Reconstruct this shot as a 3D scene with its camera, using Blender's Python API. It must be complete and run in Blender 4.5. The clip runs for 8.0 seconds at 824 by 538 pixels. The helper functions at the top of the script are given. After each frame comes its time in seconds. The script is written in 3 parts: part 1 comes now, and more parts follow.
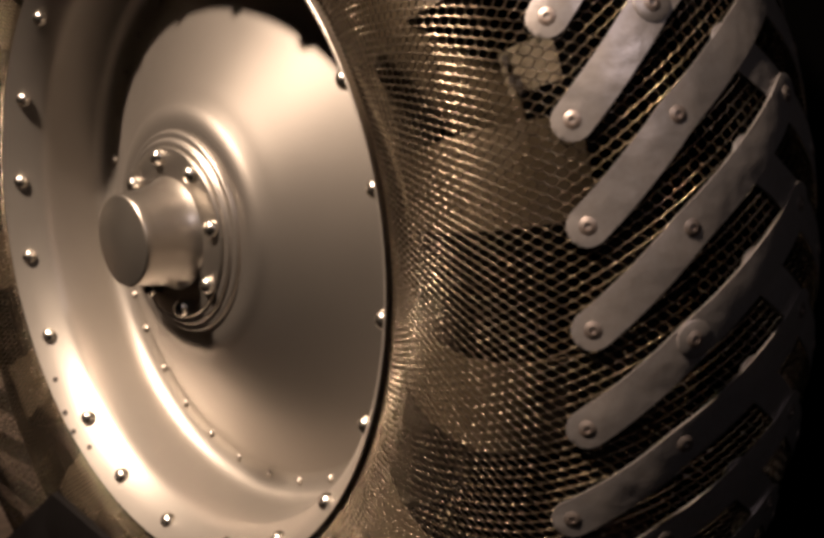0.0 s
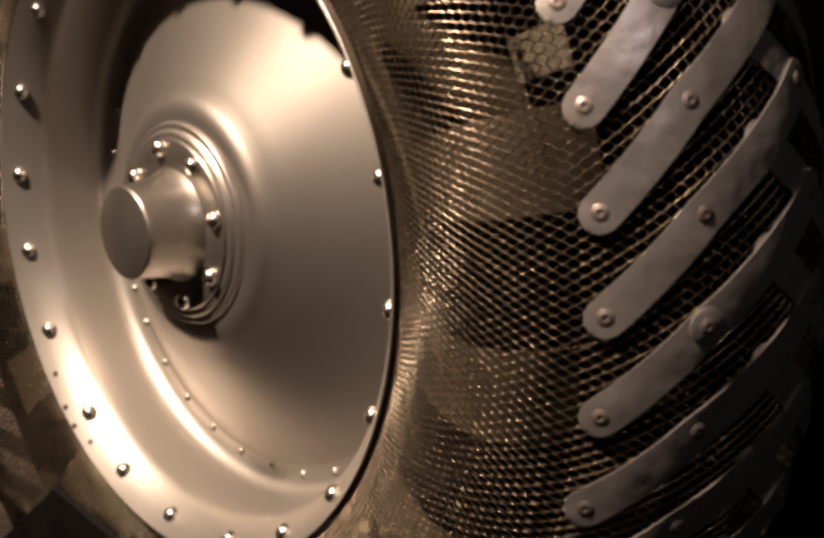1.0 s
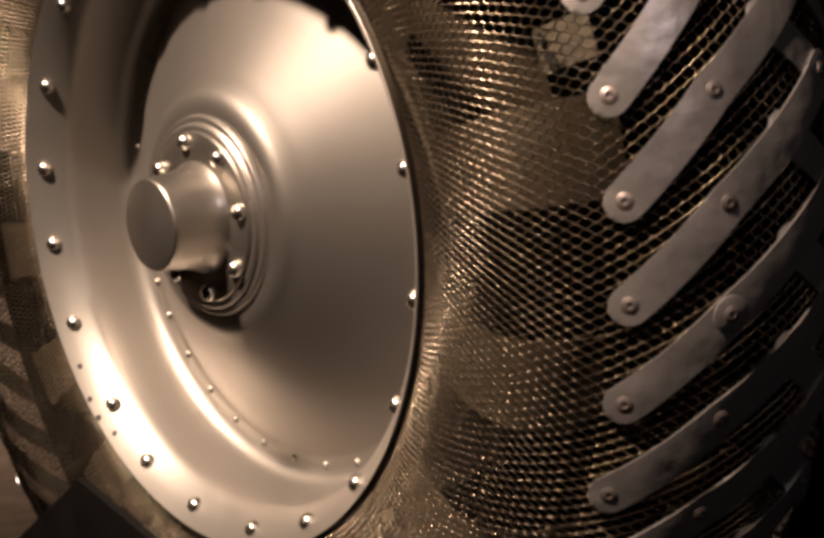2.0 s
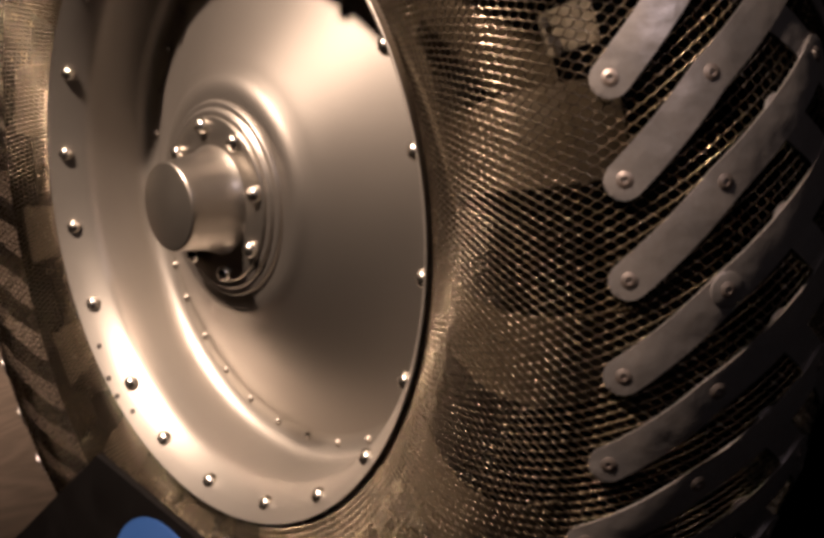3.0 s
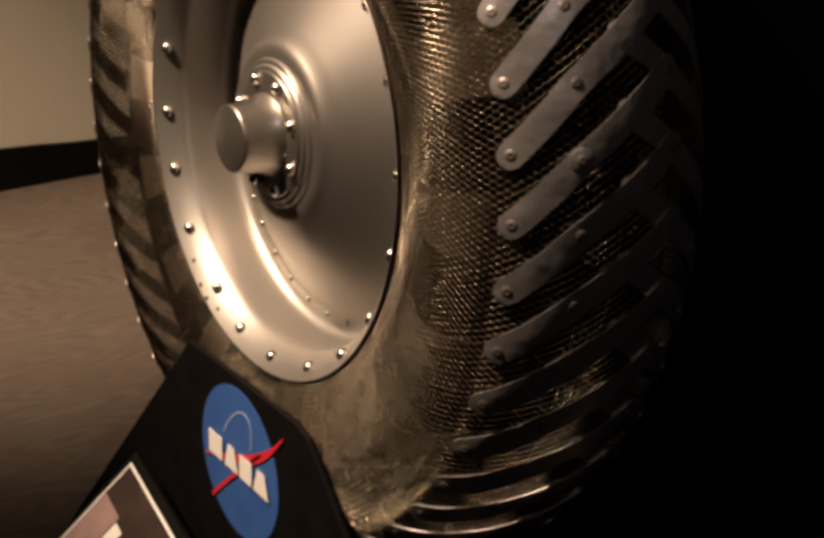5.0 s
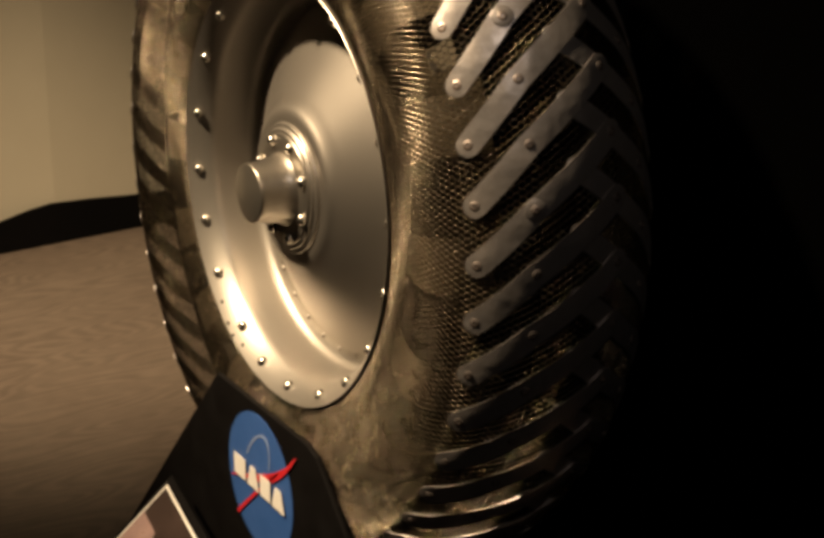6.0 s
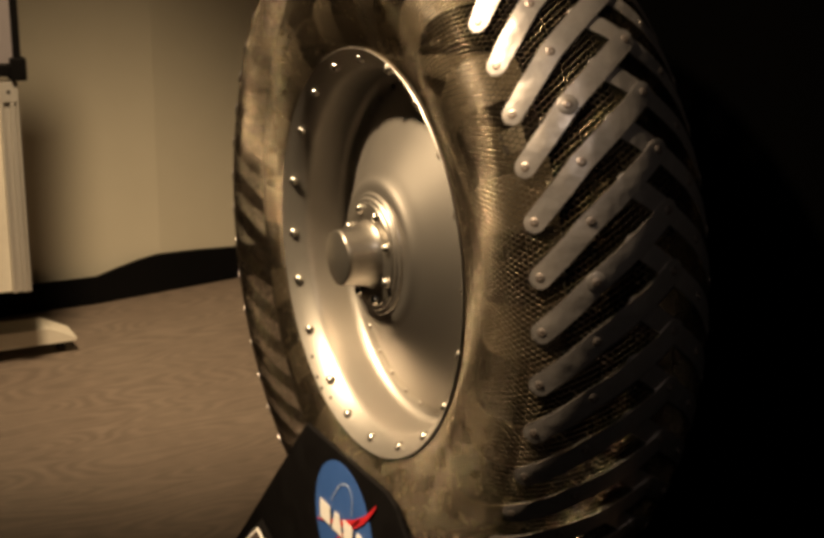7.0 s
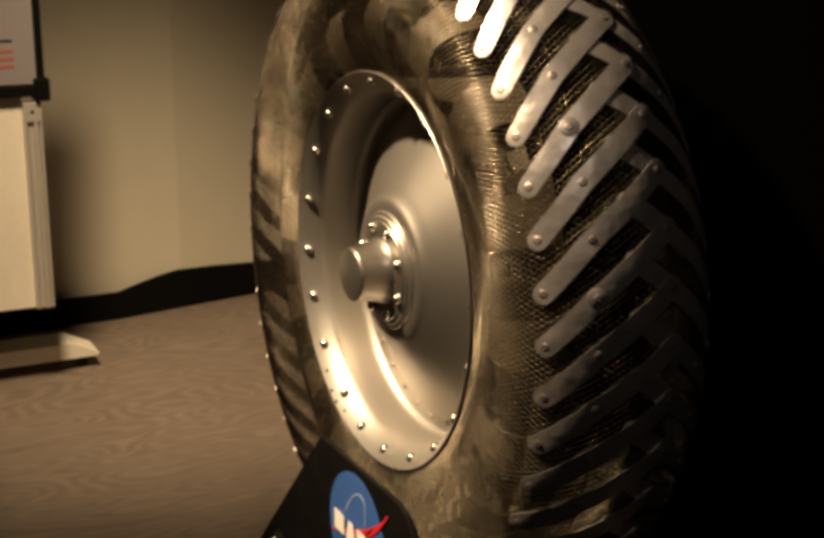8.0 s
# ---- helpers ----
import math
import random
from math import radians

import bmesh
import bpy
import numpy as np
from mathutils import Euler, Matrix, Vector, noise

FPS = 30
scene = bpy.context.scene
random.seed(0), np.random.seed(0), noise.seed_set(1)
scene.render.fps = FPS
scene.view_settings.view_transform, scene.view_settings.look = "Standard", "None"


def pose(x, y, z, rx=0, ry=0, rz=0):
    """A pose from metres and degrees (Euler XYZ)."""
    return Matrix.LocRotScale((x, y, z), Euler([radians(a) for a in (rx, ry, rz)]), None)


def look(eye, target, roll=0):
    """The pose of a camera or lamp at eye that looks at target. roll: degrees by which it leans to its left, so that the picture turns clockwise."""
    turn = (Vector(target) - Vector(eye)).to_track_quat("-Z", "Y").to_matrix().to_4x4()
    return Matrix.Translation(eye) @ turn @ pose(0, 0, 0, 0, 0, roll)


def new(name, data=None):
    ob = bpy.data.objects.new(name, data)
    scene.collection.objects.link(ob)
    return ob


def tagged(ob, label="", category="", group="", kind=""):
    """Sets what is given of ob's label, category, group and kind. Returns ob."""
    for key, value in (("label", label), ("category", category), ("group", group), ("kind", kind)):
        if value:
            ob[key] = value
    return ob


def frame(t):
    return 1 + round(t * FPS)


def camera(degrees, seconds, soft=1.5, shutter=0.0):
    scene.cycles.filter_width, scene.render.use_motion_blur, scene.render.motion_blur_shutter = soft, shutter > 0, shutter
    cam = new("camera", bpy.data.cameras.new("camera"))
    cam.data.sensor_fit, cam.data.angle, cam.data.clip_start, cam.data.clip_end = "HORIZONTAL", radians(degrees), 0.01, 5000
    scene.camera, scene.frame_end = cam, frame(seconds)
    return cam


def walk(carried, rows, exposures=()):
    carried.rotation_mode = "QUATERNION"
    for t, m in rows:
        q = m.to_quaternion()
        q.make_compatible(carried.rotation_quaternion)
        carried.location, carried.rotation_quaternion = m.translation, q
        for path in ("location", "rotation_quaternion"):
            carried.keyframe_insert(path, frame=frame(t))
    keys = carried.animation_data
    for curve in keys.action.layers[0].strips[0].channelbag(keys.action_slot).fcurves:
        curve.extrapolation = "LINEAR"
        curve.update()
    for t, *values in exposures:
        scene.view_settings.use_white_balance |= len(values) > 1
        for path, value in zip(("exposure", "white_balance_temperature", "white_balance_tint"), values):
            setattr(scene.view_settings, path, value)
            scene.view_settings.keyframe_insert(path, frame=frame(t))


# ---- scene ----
cam = camera(36.0, 8.0, soft=3.9)
CAMERA_ROWS = [
    (0, 0.6782, -0.4458, 0.6811, 70.63, -5.79, 47.25),
    (0.5, 0.6712, -0.4484, 0.6768, 70.50, -5.65, 47.23),
    (1, 0.6698, -0.4499, 0.6755, 70.50, -5.63, 46.71),
    (1.5, 0.6697, -0.4576, 0.6763, 70.50, -5.51, 47.13),
    (1.7, 0.6709, -0.4582, 0.6746, 70.49, -5.48, 47.26),
    (2.8, 0.6840, -0.4680, 0.6691, 70.48, -5.48, 47.65),
    (3, 0.6930, -0.4719, 0.6706, 70.22, -5.50, 48.17),
    (3.5, 0.7266, -0.4851, 0.6746, 69.96, -4.82, 49.15),
    (4, 0.7947, -0.5009, 0.6838, 69.72, -3.92, 51.66),
    (4.5, 0.8831, -0.5234, 0.6769, 69.30, -3.34, 53.87),
    (4.7, 0.9245, -0.5262, 0.6783, 69.62, -2.92, 54.63),
    (5.8, 1.1049, -0.5610, 0.7136, 72.21, -0.86, 56.68),
    (6, 1.1284, -0.5631, 0.7233, 72.48, -1.02, 57.69),
    (6.5, 1.1717, -0.5704, 0.7458, 74.14, -1.68, 60.11),
    (7, 1.2093, -0.5874, 0.7647, 74.57, -0.64, 62.21),
    (7.5, 1.2342, -0.5853, 0.7694, 75.00, 0.00, 62.40),
    (8, 1.2488, -0.5950, 0.7775, 75.21, -0.25, 63.10),
]

EXPOSURES = [(0.0, -0.06, 6250, 18), (3.0, -0.18, 6250, 22), (3.5, -0.29, 6250, 25), (4.5, -0.44, 6450, 23), (6.0, -0.22, 7300, 7), (6.5, -0.17, 7600, 7), (8.0, -0.04, 7450, 7)]
walk(cam, [(t, pose(x, y, z, rx, ry, rz)) for t, x, y, z, rx, ry, rz in CAMERA_ROWS], EXPOSURES)

# ---- light ----
FLOOR = -0.25
world = bpy.data.worlds.new("dark_hall")
world.use_nodes = True
world.node_tree.nodes["Background"].inputs[0].default_value = (0.02, 0.018, 0.015, 1)
world.node_tree.nodes["Background"].inputs[1].default_value = 0.0
scene.world = world


def spot(name, eye, target, watts, degrees, blend, size, colour):
    lamp = bpy.data.lights.new(name, "SPOT")
    lamp.energy, lamp.spot_size, lamp.spot_blend = watts, radians(degrees), blend
    lamp.shadow_soft_size, lamp.color = size, colour
    ob = new(name, lamp)
    ob.matrix_world = look(eye, target)
    return ob


WARM = (1.0, 0.77, 0.54)
spot("gallery_spot", (-0.32, -1.30, 2.36), (0.06, 0.0, 0.59), 900, 32, 1.0, 0.08, WARM)
spot("wall_spot", (-0.40, -0.50, 2.60), (-1.58, 0.36, -0.25), 575, 38, 1.0, 0.22, WARM)
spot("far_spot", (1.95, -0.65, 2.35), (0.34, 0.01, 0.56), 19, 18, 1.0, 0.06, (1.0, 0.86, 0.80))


# ---- materials ----
def material(name, colour, rough=0.5, metal=0.0, second=None, scale=40.0, amount=0.5, bump=0.0, bump_scale=300.0,
             rough_var=0.1, island=0.0, spec=0.5):
    """A surface with two scales of variation in colour and roughness and a fine relief."""
    m = bpy.data.materials.new(name)
    m.use_nodes = True
    nt = m.node_tree
    b = nt.nodes["Principled BSDF"]
    b.inputs["Metallic"].default_value = metal
    b.inputs["Specular IOR Level"].default_value = spec
    co = nt.nodes.new("ShaderNodeTexCoord")
    n1 = nt.nodes.new("ShaderNodeTexNoise")
    n1.inputs["Scale"].default_value, n1.inputs["Detail"].default_value = scale, 6
    n2 = nt.nodes.new("ShaderNodeTexNoise")
    n2.inputs["Scale"].default_value, n2.inputs["Detail"].default_value = scale * 9, 3
    nt.links.new(co.outputs["Object"], n1.inputs["Vector"])
    nt.links.new(co.outputs["Object"], n2.inputs["Vector"])
    mixn = nt.nodes.new("ShaderNodeMath")
    mixn.operation = "MULTIPLY_ADD"
    mixn.inputs[1].default_value = 0.35
    nt.links.new(n2.outputs[0], mixn.inputs[0])
    half = nt.nodes.new("ShaderNodeMath")
    half.operation = "MULTIPLY"
    half.inputs[1].default_value = 0.65
    nt.links.new(n1.outputs[0], half.inputs[0])
    nt.links.new(half.outputs[0], mixn.inputs[2])
    ramp = nt.nodes.new("ShaderNodeMapRange")
    ramp.inputs[1].default_value, ramp.inputs[2].default_value = 0.35, 0.65
    ramp.inputs[3].default_value, ramp.inputs[4].default_value = 0.0, amount
    nt.links.new(mixn.outputs[0], ramp.inputs[0])
    mix = nt.nodes.new("ShaderNodeMix")
    mix.data_type = "RGBA"
    mix.inputs[6].default_value = (*colour, 1)
    mix.inputs[7].default_value = (*(second or [c * 0.7 for c in colour]), 1)
    nt.links.new(ramp.outputs[0], mix.inputs[0])
    out = mix.outputs[2]
    if island:
        geo = nt.nodes.new("ShaderNodeNewGeometry")
        info = nt.nodes.new("ShaderNodeObjectInfo")
        add = nt.nodes.new("ShaderNodeMath")
        add.operation = "ADD"
        nt.links.new(geo.outputs["Random Per Island"], add.inputs[0])
        nt.links.new(info.outputs["Random"], add.inputs[1])
        mr = nt.nodes.new("ShaderNodeMapRange")
        mr.inputs[2].default_value = 2.0
        mr.inputs[3].default_value, mr.inputs[4].default_value = 1 - island, 1 + island
        nt.links.new(add.outputs[0], mr.inputs[0])
        hsv = nt.nodes.new("ShaderNodeHueSaturation")
        nt.links.new(mr.outputs[0], hsv.inputs["Value"])
        nt.links.new(out, hsv.inputs["Color"])
        out = hsv.outputs[0]
    nt.links.new(out, b.inputs["Base Color"])
    rr = nt.nodes.new("ShaderNodeMapRange")
    rr.inputs[1].default_value, rr.inputs[2].default_value = 0.3, 0.7
    rr.inputs[3].default_value, rr.inputs[4].default_value = rough - rough_var, rough + rough_var
    nt.links.new(n1.outputs[0], rr.inputs[0])
    nt.links.new(rr.outputs[0], b.inputs["Roughness"])
    if bump:
        n3 = nt.nodes.new("ShaderNodeTexNoise")
        n3.inputs["Scale"].default_value, n3.inputs["Detail"].default_value = bump_scale, 4
        nt.links.new(co.outputs["Object"], n3.inputs["Vector"])
        bp = nt.nodes.new("ShaderNodeBump")
        bp.inputs["Strength"].default_value, bp.inputs["Distance"].default_value = bump, 0.001
        nt.links.new(n3.outputs[0], bp.inputs["Height"])
        nt.links.new(bp.outputs[0], b.inputs["Normal"])
    return m


ALU = material("satin_aluminium", (0.39, 0.365, 0.332), 0.43, 0.86, (0.36, 0.335, 0.30), 9, 0.5, 0.06, 700, 0.04)
ALU_DISC = material("satin_disc_aluminium", (0.36, 0.334, 0.304), 0.40, 0.92, (0.35, 0.322, 0.288), 7, 0.5, 0.05, 700, 0.03)
ALU_HUB = material("machined_aluminium", (0.44, 0.41, 0.37), 0.33, 0.95, (0.42, 0.388, 0.34), 20, 0.5, 0.05, 900, 0.05)
STEEL = material("rivet_steel", (0.66, 0.63, 0.58), 0.24, 1.0, (0.45, 0.42, 0.38), 120, 0.5, 0.05, 900, 0.06)
TITAN = material("titanium_strap", (0.43, 0.41, 0.415), 0.38, 0.80, (0.33, 0.295, 0.27), 42, 0.75, 0.10, 400, 0.07, 0.14)


def uneven_straps(m):
    """Shifts the texture from strap to strap and adds a slow waviness, so that no two look alike."""
    nt = m.node_tree
    co = [n for n in nt.nodes if n.type == "TEX_COORD"][0]
    info = nt.nodes.new("ShaderNodeObjectInfo")
    away = nt.nodes.new("ShaderNodeVectorMath")
    away.operation = "MULTIPLY_ADD"
    away.inputs[1].default_value = (7.0, 5.0, 3.0)
    users = [l.to_socket for l in nt.links if l.from_node == co]
    nt.links.new(info.outputs["Random"], away.inputs[0])
    nt.links.new(co.outputs["Object"], away.inputs[2])
    for sock in users:
        nt.links.new(away.outputs[0], sock)
    slow = nt.nodes.new("ShaderNodeTexNoise")
    slow.inputs["Scale"].default_value, slow.inputs["Detail"].default_value = 34.0, 2.0
    nt.links.new(away.outputs[0], slow.inputs["Vector"])
    bump = nt.nodes.new("ShaderNodeBump")
    bump.inputs["Strength"].default_value, bump.inputs["Distance"].default_value = 0.35, 0.006
    nt.links.new(slow.outputs[0], bump.inputs["Height"])
    b = nt.nodes["Principled BSDF"]
    nt.links.new(bump.outputs[0], b.inputs["Normal"].links[0].from_node.inputs["Normal"])


uneven_straps(TITAN)
WIRE = material("zinc_wire", (0.25, 0.205, 0.152), 0.26, 0.97, (0.18, 0.144, 0.10), 60, 0.5, 0, 0, 0.03, 0.10)
BAND = material("bronze_band", (0.130, 0.102, 0.066), 0.5, 0.2, (0.105, 0.081, 0.050), 14, 0.5, 0.06, 300, 0.05, 0.12)
RIVET_DULL = material("dull_rivet", (0.33, 0.30, 0.29), 0.46, 0.85, (0.20, 0.13, 0.09), 30, 0.7, 0.06, 600, 0.06, 0.3)
DARK_HOLE = material("dark_hole", (0.02, 0.015, 0.012), 0.8)
TAG = material("pale_plate", (0.105, 0.092, 0.064), 0.6, 0.1, (0.14, 0.108, 0.07), 60, 0.8, 0.2, 200)
BLACK = material("black_board", (0.0025, 0.002, 0.002), 0.7, 0, (0.004, 0.0034, 0.0034), 30, 0.6, 0.1, 500, 0.08, 0, 0.1)
BLUE = material("print_blue", (0.028, 0.088, 0.28), 0.45, 0, (0.034, 0.10, 0.31), 30, 0.6, 0.05, 500)
RED = material("print_red", (0.55, 0.02, 0.03), 0.45, 0, (0.48, 0.02, 0.03), 30, 0.6)
WHITE = material("print_white", (0.78, 0.76, 0.72), 0.5, 0, (0.70, 0.67, 0.62), 60, 0.6)
GREY_LINE = material("print_pale_blue", (0.30, 0.38, 0.55), 0.5)
PHOTO_DARK = material("photo_dark", (0.03, 0.02, 0.018), 0.35, 0, (0.05, 0.03, 0.025), 20, 0.8)
PHOTO_ROSE = material("photo_rose", (0.36, 0.24, 0.22), 0.35, 0, (0.22, 0.15, 0.15), 30, 0.9)
PAINT = material("wall_paint", (0.62, 0.57, 0.455), 0.7, 0, (0.57, 0.52, 0.41), 1.6, 0.6, 0.15, 160, 0.06)
# for the black walls and the added light blocker inside the tyre
NEAR_BLACK = material("black_wall_and_blocker", (0.0005, 0.0005, 0.0005), 0.95, 0, (0.0008, 0.0007, 0.0007), 2, 0.6, 0.2, 60, 0.04, 0, 0.0)
BASE_BLACK = material("black_vinyl", (0.004, 0.004, 0.004), 0.8, 0, (0.007, 0.006, 0.006), 5, 0.6, 0.1, 80, 0.05, 0, 0.05)
CEILING = material("ceiling_paint", (0.10, 0.095, 0.09), 0.9, 0, (0.08, 0.075, 0.07), 2, 0.6)
STAND_WHITE = material("stand_white", (0.80, 0.74, 0.62), 0.5, 0, (0.66, 0.60, 0.50), 6, 0.6, 0.05, 200)
NOTICE = material("notice_print", (0.25, 0.225, 0.23), 0.5, 0, (0.21, 0.185, 0.19), 8, 0.6, 0.05, 200)
FADED_RED = material("faded_red_print", (0.36, 0.12, 0.10), 0.5, 0, (0.30, 0.10, 0.09), 20, 0.6)
STAND_ALU = material("stand_aluminium", (0.66, 0.62, 0.56), 0.4, 0.5, (0.58, 0.54, 0.48), 12, 0.6)
RUBBER = material("black_rubber", (0.015, 0.014, 0.013), 0.6, 0, (0.03, 0.028, 0.026), 60, 0.6)


def floor_material():
    m = material("laminate_floor", (0.195, 0.152, 0.120), 0.5, 0, (0.15, 0.113, 0.088), 3.0, 0.7, 0.05, 200, 0.06)
    nt = m.node_tree
    b = nt.nodes["Principled BSDF"]
    base = b.inputs["Base Color"].links[0].from_socket
    co = [n for n in nt.nodes if n.type == "TEX_COORD"][0]
    mp = nt.nodes.new("ShaderNodeMapping")
    mp.inputs["Rotation"].default_value = (0, 0, radians(8))
    mp.inputs["Scale"].default_value = (9.0, 2.2, 1.0)
    nt.links.new(co.outputs["Object"], mp.inputs[0])
    noise_a = nt.nodes.new("ShaderNodeTexNoise")
    noise_a.inputs["Scale"].default_value, noise_a.inputs["Detail"].default_value = 0.9, 1.0
    nt.links.new(mp.outputs[0], noise_a.inputs["Vector"])
    rings = nt.nodes.new("ShaderNodeMath")
    rings.operation = "MULTIPLY"
    rings.inputs[1].default_value = 125.0
    nt.links.new(noise_a.outputs[0], rings.inputs[0])
    sine = nt.nodes.new("ShaderNodeMath")
    sine.operation = "SINE"
    nt.links.new(rings.outputs[0], sine.inputs[0])
    fine = nt.nodes.new("ShaderNodeTexNoise")
    fine.inputs["Scale"].default_value, fine.inputs["Detail"].default_value = 14.0, 5.0
    nt.links.new(mp.outputs[0], fine.inputs["Vector"])
    tot = nt.nodes.new("ShaderNodeMath")
    tot.operation = "MULTIPLY_ADD"
    tot.inputs[1].default_value = 0.26
    nt.links.new(sine.outputs[0], tot.inputs[0])
    nt.links.new(fine.outputs[0], tot.inputs[2])
    mr = nt.nodes.new("ShaderNodeMapRange")
    mr.inputs[1].default_value, mr.inputs[2].default_value = 0.2, 0.85
    mr.inputs[3].default_value, mr.inputs[4].default_value = 0.80, 1.14
    nt.links.new(tot.outputs[0], mr.inputs[0])
    hsv = nt.nodes.new("ShaderNodeHueSaturation")
    nt.links.new(base, hsv.inputs["Color"])
    nt.links.new(mr.outputs[0], hsv.inputs["Value"])
    nt.links.new(hsv.outputs[0], b.inputs["Base Color"])
    return m


FLOOR_MAT = floor_material()


# ---- mesh helpers ----
def mesh_object(name, verts, faces, mat, parent=None, label="", smooth=None):
    me = bpy.data.meshes.new(name)
    me.from_pydata([tuple(v) for v in verts], [], faces)
    me.update()
    if smooth is not None:
        me.polygons.foreach_set("use_smooth", [True] * len(me.polygons))
        me.set_sharp_from_angle(angle=radians(smooth))
    me.materials.append(mat)
    ob = new(name, me)
    if parent:
        ob.parent = parent
    if label:
        ob["label"] = label
    return ob


def part(name, bm, mat, parent, label="", smooth=None):
    bmesh.ops.recalc_face_normals(bm, faces=bm.faces[:])
    me = bpy.data.meshes.new(name)
    bm.to_mesh(me)
    bm.free()
    if smooth is not None:
        me.polygons.foreach_set("use_smooth", [True] * len(me.polygons))
        me.set_sharp_from_angle(angle=radians(smooth))
    me.materials.append(mat)
    ob = new(name, me)
    if parent:
        ob.parent = parent
    if label:
        ob["label"] = label
    return ob


def box(bm, x0, y0, z0, x1, y1, z1, bevel=0.0, m=None):
    b2 = bmesh.new()
    bmesh.ops.create_cube(b2, size=1.0)
    for v in b2.verts:
        v.co = Vector((x0 + (v.co.x + 0.5) * (x1 - x0), y0 + (v.co.y + 0.5) * (y1 - y0), z0 + (v.co.z + 0.5) * (z1 - z0)))
    if bevel:
        bmesh.ops.bevel(b2, geom=b2.edges[:], offset=bevel, segments=2, affect="EDGES", profile=0.5)
    if m:
        bmesh.ops.transform(b2, matrix=m, verts=b2.verts[:])
    tmp = bpy.data.meshes.new("tmp")
    b2.to_mesh(tmp)
    b2.free()
    bm.from_mesh(tmp)
    bpy.data.meshes.remove(tmp)
    return bm


def prism(bm, points, depth, bevel=0.0, m=None):
    """A flat outline in x and z, given its thickness along y."""
    b2 = bmesh.new()
    vs = [b2.verts.new((x, 0, z)) for x, z in points]
    f = b2.faces.new(vs)
    r = bmesh.ops.extrude_face_region(b2, geom=[f])
    bmesh.ops.translate(b2, verts=[g for g in r["geom"] if isinstance(g, bmesh.types.BMVert)], vec=(0, depth, 0))
    if bevel:
        bmesh.ops.bevel(b2, geom=b2.edges[:], offset=bevel, segments=2, affect="EDGES", profile=0.5)
    if m:
        bmesh.ops.transform(b2, matrix=m, verts=b2.verts[:])
    tmp = bpy.data.meshes.new("tmp")
    b2.to_mesh(tmp)
    b2.free()
    bm.from_mesh(tmp)
    bpy.data.meshes.remove(tmp)
    return bm


def lathe(profile, n=160, closed=False):
    """Vertices and faces of a profile of (radius, y) turned about the y axis."""
    verts, faces = [], []
    k = len(profile)
    for i in range(n):
        a = 2 * math.pi * i / n
        for r, y in profile:
            verts.append((r * math.cos(a), y, r * math.sin(a)))
    for i in range(n):
        j = (i + 1) % n
        for q in range(k if closed else k - 1):
            w = (q + 1) % k
            faces.append((i * k + q, j * k + q, j * k + w, i * k + w))
    return verts, faces


def arc(cr, cy, rad, a0, a1, n=6):
    """Points of a rounding in the profile: angles in degrees from the radius axis towards y."""
    return [(cr + rad * math.cos(radians(a0 + (a1 - a0) * i / n)), cy + rad * math.sin(radians(a0 + (a1 - a0) * i / n))) for i in range(n + 1)]


def dome(radius, height, n=14, rings=4, foot=0.0):
    """A round rivet head whose axis points along -y, with its foot at y = 0."""
    prof = [(radius, 0.001), (radius, -foot)]
    for i in range(1, rings + 1):
        a = math.pi / 2 * i / rings
        prof.append((max(radius * math.cos(a), 0.0001), -foot - height * math.sin(a)))
    return lathe(prof, n)


def turned(a, x=0.0, y=0.0, z=0.0):
    """A turn about the wheel's axle by a degrees (anticlockwise as seen from the open face), after a shift."""
    return pose(0, 0, 0, 0, -a, 0) @ pose(x, y, z)


# ---- the setting ----
def wall_piece(name, points, z0, z1, mat, label):
    """A wall that follows a closed outline in plan."""
    bm = bmesh.new()
    lo = [bm.verts.new((x, y, z0)) for x, y in points]
    hi = [bm.verts.new((x, y, z1)) for x, y in points]
    n = len(points)
    for i in range(n):
        bm.faces.new((lo[i], lo[(i + 1) % n], hi[(i + 1) % n], hi[i]))
    bm.faces.new(lo)
    bm.faces.new(hi)
    return tagged(part(name, bm, mat, None), label, "wall", kind="structure")


TOP = 2.75
fl = part("floor", box(bmesh.new(), -2.6, -4.2, FLOOR - 0.1, 4.2, 1.35, FLOOR), FLOOR_MAT, None)
tagged(fl, "grey-brown wood-grain laminate floor of the hall", "floor", kind="structure")
tagged(part("ceiling", box(bmesh.new(), -2.6, -4.2, TOP, 4.2, 1.35, TOP + 0.1), CEILING, None),
       "dark painted ceiling above the exhibit", "ceiling", kind="structure")
WEST = [(-2.020, -4.2), (-2.137, 0.395), (-2.275, 1.195), (-2.6, 1.195), (-2.6, -4.2)]
wall_piece("wall_west", WEST, FLOOR, TOP, PAINT, "warm white painted wall with a slight bend")
wall_piece("wall_north", [(-2.6, 1.20), (4.2, 1.20), (4.2, 1.35), (-2.6, 1.35)], FLOOR, TOP, NEAR_BLACK, "black unlit wall behind the wheel")
wall_piece("wall_south", [(-2.6, -4.35), (4.2, -4.35), (4.2, -4.2), (-2.6, -4.2)], FLOOR, TOP, NEAR_BLACK, "dark wall across the hall")
